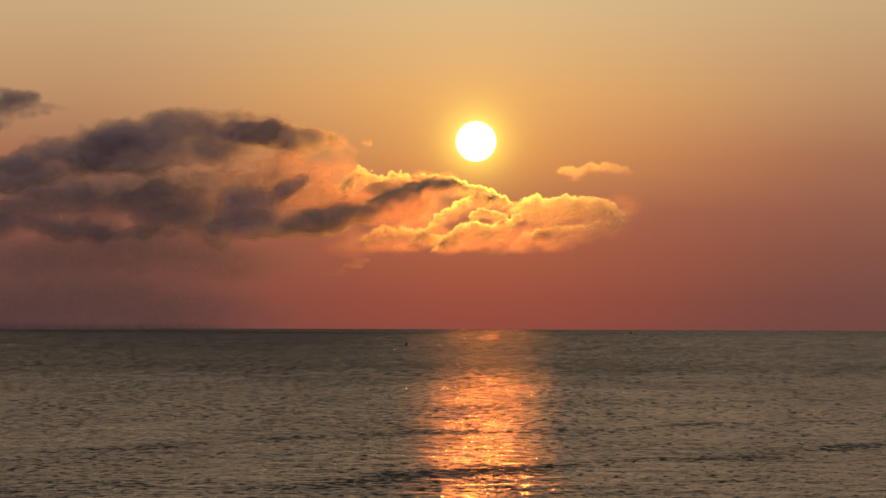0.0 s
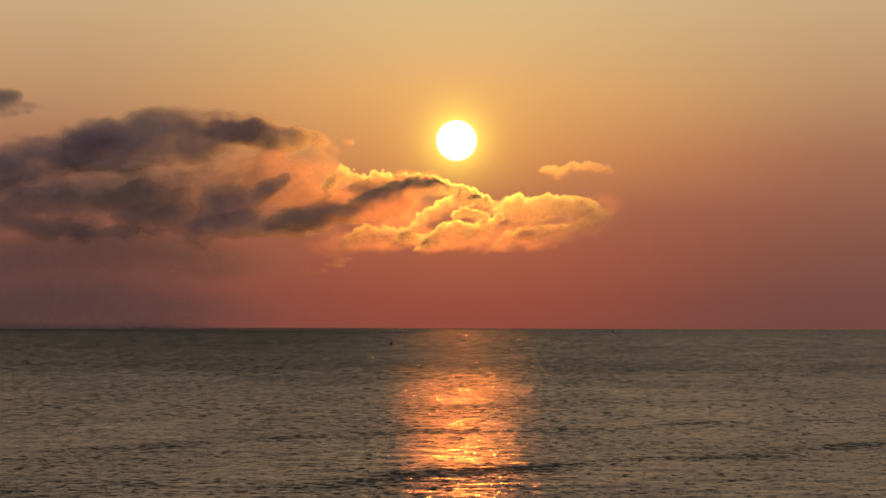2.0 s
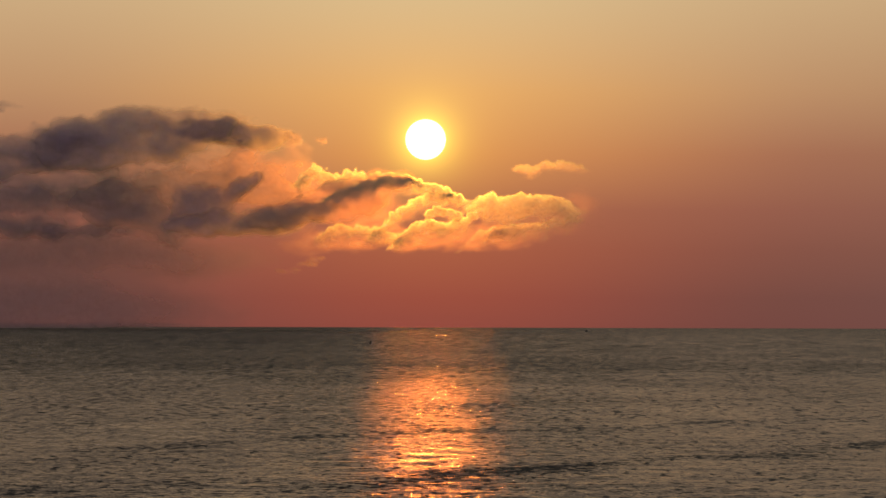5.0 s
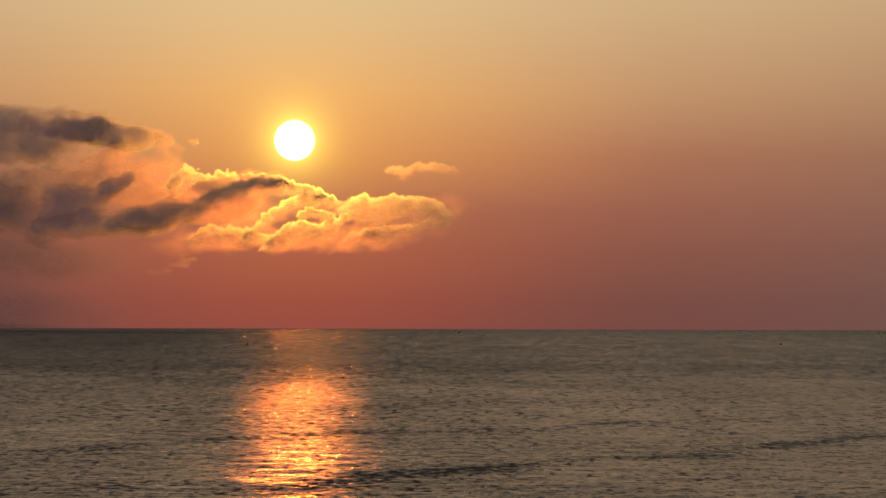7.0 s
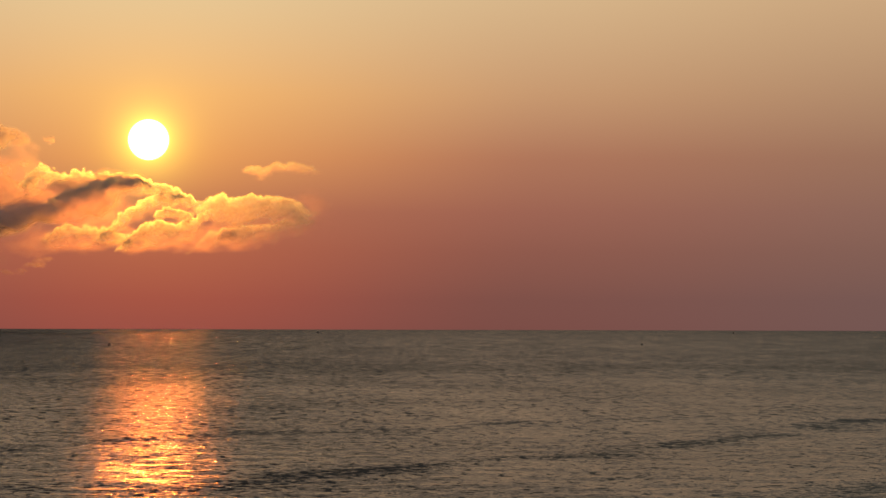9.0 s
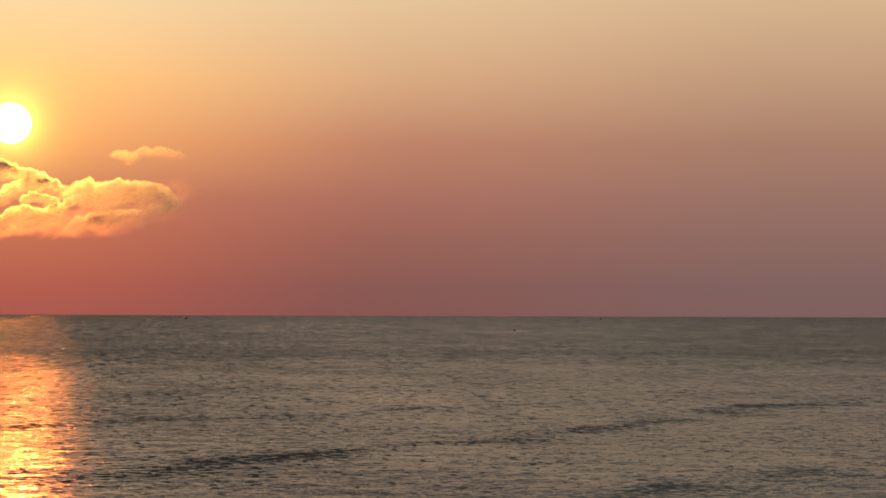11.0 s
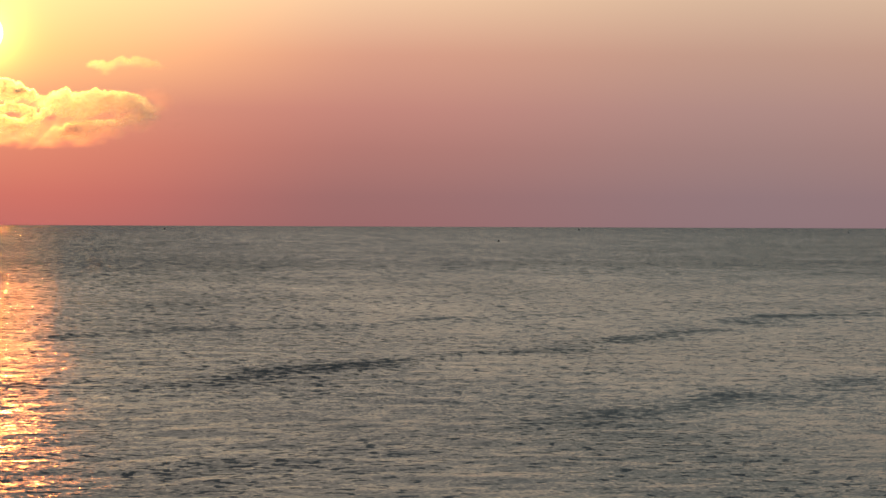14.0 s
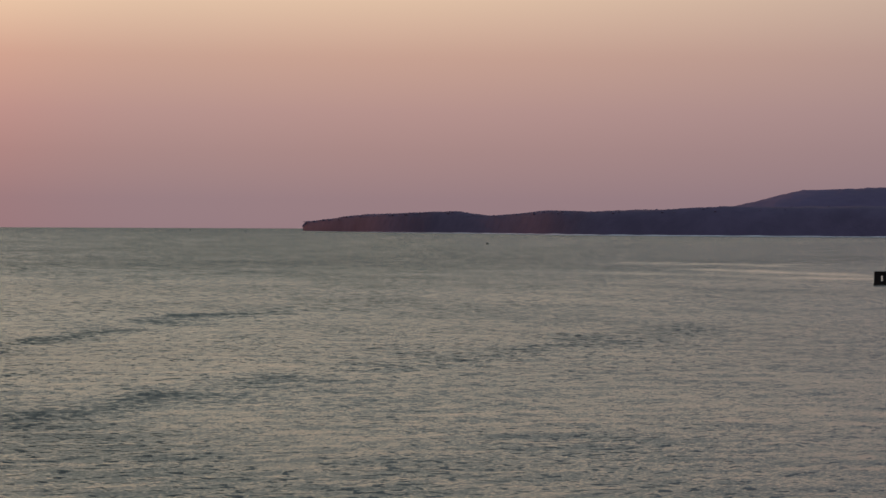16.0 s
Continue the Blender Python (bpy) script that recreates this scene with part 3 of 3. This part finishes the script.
# ---- cape, hill and shore ----
# along the shore: x, y of the waterline, height of the wooded edge
SHORE = (
    (1343, 3502, 6.0),
    (1338, 3481, 10.8),
    (1336, 3462, 15.0),
    (1317, 3380, 16.4),
    (1310, 3290, 19.1),
    (1292, 3151, 25.0),
    (1265, 2946, 27.1),
    (1281, 2764, 29.1),
    (1288, 2668, 23.3),
    (1273, 2525, 28.4),
    (1256, 2375, 28.7),
    (1292, 2277, 30.0),
    (1339, 2241, 31.6),
    (1368, 2202, 33.9),
    (1493, 2095, 35.0),
    (1642, 1956, 37.4),
    (1565, 1558, 32.4),
    (1416, 1191, 19.2),
)


def run(points, steps):
    """Places along a line of points, eased, evenly spaced."""
    p = np.array(points, float)
    s = np.concatenate([[0], np.cumsum(np.hypot(*np.diff(p[:, :2], axis=0).T))])
    at = np.linspace(0, s[-1], steps)
    return np.stack([np.interp(at, s, p[:, k]) for k in range(p.shape[1])], 1), at


def eased(line, width):
    """The same line with its corners rounded."""
    pad = np.pad(line, ((width, width), (0, 0)), mode="reflect", reflect_type="odd")
    sums = np.cumsum(np.pad(pad, ((1, 0), (0, 0))), axis=0)
    span = 2 * width + 1
    return (sums[span:] - sums[:-span]) / span


def cape_height(inland, top, along):
    """Height of the cape that far in from the water: a steep edge, a rolling top and a long back slope."""
    rise = np.clip(inland / (12 + top * 0.9), 0, 1)
    rise = 1 - (1 - rise) ** 2.2
    back = np.clip((620 - inland) / 420, 0, 1)
    roll = 1 + 0.05 * fbm(along / 120, inland / 90, 7, 4)
    return top * rise * np.sqrt(back) * roll


def build_cape():
    line, along = run(SHORE, 1500)
    line[:, :2] = eased(line[:, :2], 72)
    eye = np.array([-30.0, 0.0])
    out = line[:, :2] - eye
    out /= np.hypot(*out.T)[:, None]
    inland = np.concatenate([np.linspace(0, 70, 26), np.linspace(85, 640, 18)])
    w, a = np.meshgrid(inland, along)
    h = cape_height(w, line[:, 2:3] + 0 * w, a) + 0.5 * fbm(a / 20, w / 11, 3, 4) * np.clip((w - 4) / 12, 0, 1)
    shift = (3 * fbm(along / 220, along * 0 + 3, 12, 2))[:, None]
    x = line[:, :1] + out[:, :1] * (w + shift)
    y = line[:, 1:2] + out[:, 1:2] * (w + shift)
    z = np.where(w <= 0, -1.0, np.maximum(h, -1.0))
    ob = mesh_object("cape", np.stack([x, y, z], -1).reshape(-1, 3), grid_faces(*x.shape), WOODED)
    tagged(ob, "dark wooded cape running out into the sea", "headland", kind="structure")
    # crowns of the wood
    rng = np.random.default_rng(8)
    ball = bmesh.new()
    bmesh.ops.create_icosphere(ball, subdivisions=1, radius=1.0)
    base = np.array([v.co for v in ball.verts])
    tris = np.array([[v.index for v in f.verts] for f in ball.faces])
    ball.free()
    count = 2400
    k = rng.integers(4, len(line) - 1, count)
    deep = (12 + line[k, 2] * 0.9) * rng.uniform(0.6, 1.3, count) + rng.random(count) ** 3 * 120
    size = rng.uniform(0.8, 2.0, count) * np.where(rng.random(count) > 0.99, 1.7, 1.0)
    px, py = line[k, 0] + out[k, 0] * deep + rng.normal(0, 2, count), line[k, 1] + out[k, 1] * deep
    pz = cape_height(deep, line[k, 2], along[k]) - 0.4 * size
    shape = base[None] * np.stack([size * rng.uniform(0.9, 1.5, count), size * rng.uniform(0.9, 1.5, count), size * rng.uniform(0.45, 0.75, count)], 1)[:, None, :]
    shape *= (1 + 0.12 * rng.standard_normal((count, len(base))))[..., None]
    verts = (shape + np.stack([px, py, pz], 1)[:, None, :]).reshape(-1, 3)
    faces = (tris[None] + (np.arange(count) * len(base))[:, None, None]).reshape(-1, 3)
    wood = mesh_object("woodland", verts, faces, CROWNS)
    tagged(wood, "dark scrubby trees covering the cape", "trees", kind="stuff")


build_cape()


def build_hill():
    """The higher hill behind the cape, its haze painted into its colour."""
    top = ((2188, 3708, 33.8), (2247, 3681, 41.6), (2290, 3660, 48.8), (2324, 3644, 57.0), (2354, 3631, 65.7), (2383, 3617, 74.5), (2407, 3606, 78.4), (2480, 3572, 81.4), (2547, 3541, 84.4), (2773, 3436, 88.2), (3162, 3254, 73.9), (3552, 3071, 27.4))
    p = np.array(top, float).reshape(-1, 3)
    line, along = run(p, 260)
    inland = np.linspace(-420, 420, 60)
    w, a = np.meshgrid(inland, along)
    out = line[:, :2] / np.hypot(*line[:, :2].T)[:, None]
    h = line[:, 2:3] * np.cos(np.clip(w / 420, -1, 1) * math.pi / 2) ** 0.8 + 1.6 * fbm(a / 25, w / 25, 41, 4)
    x, y = line[:, :1] + out[:, :1] * w, line[:, 1:2] + out[:, 1:2] * w
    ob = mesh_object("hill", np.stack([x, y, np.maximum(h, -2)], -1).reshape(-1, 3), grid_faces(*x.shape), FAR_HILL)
    tagged(ob, "far wooded hill behind the cape, tinted violet-grey as haze", "hill", kind="structure")


build_hill()


def build_surf():
    """A thin broken line of white water along the foot of the cape."""
    line, along = run(SHORE, 900)
    line[:, :2] = eased(line[:, :2], 44)
    eye = np.array([-30.0, 0.0])
    out = line[:, :2] - eye
    out /= np.hypot(*out.T)[:, None]
    shift = 3 * fbm(along / 220, along * 0 + 3, 12, 2) - 8
    size = np.clip(0.7 + 0.35 * fbm(along / 60, along * 0 + 9, 22, 4), 0.3, 1.0) * np.clip((along - 200) / 700, 0, 1)
    rows = []
    for back, lift in ((-7, -0.4), (-3, 0.7), (0, 1.0), (4, 0.6), (9, -0.4)):
        z = np.where(lift > 0, lift * size * 1.25 - 0.05, lift)
        rows.append(np.stack([line[:, 0] + out[:, 0] * (shift + back), line[:, 1] + out[:, 1] * (shift + back), z], 1))
    verts = np.stack(rows, 1)
    ob = mesh_object("surf", verts.reshape(-1, 3), grid_faces(len(line), len(rows)), SURF)
    tagged(ob, "thin white line of surf along the foot of the cape", "surf", kind="stuff")


build_surf()

# ---- things on the water ----


def part(name, bm, mat, parent, label=""):
    mesh = bpy.data.meshes.new(name)
    bm.to_mesh(mesh)
    bm.free()
    mesh.materials.append(mat)
    ob = new(name, mesh)
    ob.parent = parent
    if label:
        tagged(ob, label)
    return ob


def box(size, at=(0, 0, 0), bevel=0.0, segments=2):
    bm = bmesh.new()
    bmesh.ops.create_cube(bm, size=1.0, matrix=Matrix.Translation(at) @ Matrix.Diagonal((*size, 1)))
    if bevel:
        bmesh.ops.bevel(bm, geom=list(bm.edges), offset=bevel, segments=segments, affect="EDGES")
    return bm


def rod(radius, a, b, sides=8, tip=1.0):
    bm = bmesh.new()
    a, b = Vector(a), Vector(b)
    turn = (b - a).to_track_quat("Z", "Y").to_matrix().to_4x4()
    bmesh.ops.create_cone(bm, cap_ends=True, segments=sides, radius1=radius, radius2=radius * tip, depth=(b - a).length,
                          matrix=Matrix.Translation((a + b) / 2) @ turn)
    return bm


def hull(length, beam, depth):
    """A boat's hull, pointed at the bow, with sheer and a flat stern."""
    bm = bmesh.new()
    rings = []
    for i in range(11):
        s = i / 10
        wide = beam / 2 * max(0.0, 1 - max(0, s - 0.35) ** 2 / 0.4225) ** 0.8 * (0.85 + 0.15 * min(1, s * 4))
        wide = max(wide, 0.02)
        rim = depth * (0.75 + 0.45 * s * s)
        x = (s - 0.5) * length
        rings.append([bm.verts.new(v) for v in ((x, -wide, rim), (x, -wide * 0.85, depth * 0.3), (x, -wide * 0.3, -0.15), (x, wide * 0.3, -0.15),
                                                 (x, wide * 0.85, depth * 0.3), (x, wide, rim))])
    for a, b in zip(rings, rings[1:]):
        for k in range(5):
            bm.faces.new((a[k], a[k + 1], b[k + 1], b[k]))
        bm.faces.new((a[5], a[0], b[0], b[5]))
    bm.faces.new(rings[0])
    bm.faces.new(rings[-1][::-1])
    bmesh.ops.recalc_face_normals(bm, faces=list(bm.faces))
    return bm


def boat(x, y, turn, length, mast, label):
    """A small boat: hull, cabin, and a bare mast where it has one."""
    base = new("boat")
    base.matrix_world = pose(x, y, 0.05, 0, 0, turn)
    part("hull", hull(length, length * 0.34, length * 0.2), HULL, base)
    part("cabin", box((length * 0.3, length * 0.2, length * 0.2), (-length * 0.05, 0, length * 0.24), length * 0.03), HULL, base)
    if mast:
        part("mast", rod(0.12, (length * 0.1, 0, 0), (length * 0.1, 0, mast), 8, 0.6), HULL, base)
        part("boom", rod(0.08, (length * 0.1, 0, mast * 0.18), (-length * 0.3, 0, mast * 0.2)), HULL, base)
    return tagged(base, label, "boat", group="boats on the sea")


boat(-84, 1385, 78, 4.4, 2.8, "dark little sailing boat with a bare mast, far out")
boat(-163, 2972, 70, 6.0, 0.0, "tiny dark motor boat far out on the sea")
boat(120, 3127, 60, 6.0, 4.0, "tiny dark motor boat far out on the sea")
boat(259, 1468, 60, 3.2, 0.0, "tiny dark motor boat far out on the sea")
boat(960, 2729, 70, 5.0, 5.0, "tiny dark motor boat far out on the sea")
boat(737, 3266, 60, 6.0, 0.0, "tiny dark motor boat far out on the sea")
boat(1083, 3315, 60, 6.0, 0.0, "tiny dark motor boat far out on the sea")
boat(618, 1330, 35, 3.0, 0.0, "tiny dark motor boat far out on the sea")


def sea_hut(x, y, turn):
    """A dark timber hut on a concrete footing in the shallows; a narrow doorway goes right through it."""
    base = new("sea_hut")
    base.matrix_world = pose(x, y, 0, 0, 0, turn)
    part("footing", box((5.4, 3.2, 1.0), (0, 0, -0.2), 0.08), TIMBER, base, "wet dark concrete footing")
    for side, wide, at in (("left", 1.6, -1.7), ("middle", 3.0, 1.0)):
        part("wall", box((wide, 2.6, 2.35), (at, 0, 1.45), 0.05), TIMBER, base)
    part("lintel", box((0.5, 2.55, 0.55), (-0.7, 0, 2.4), 0.02), TIMBER, base)
    part("sill", box((0.5, 2.55, 0.5), (-0.7, 0, 0.5), 0.02), TIMBER, base)
    part("roof", box((5.2, 3.0, 0.5), (0, 0, 2.83), 0.2, 4), TIMBER, base, "rounded tarred roof")
    return tagged(base, "dark timber hut standing in the water off the shore", "hut")


sea_hut(282.1, 434.9, -36)
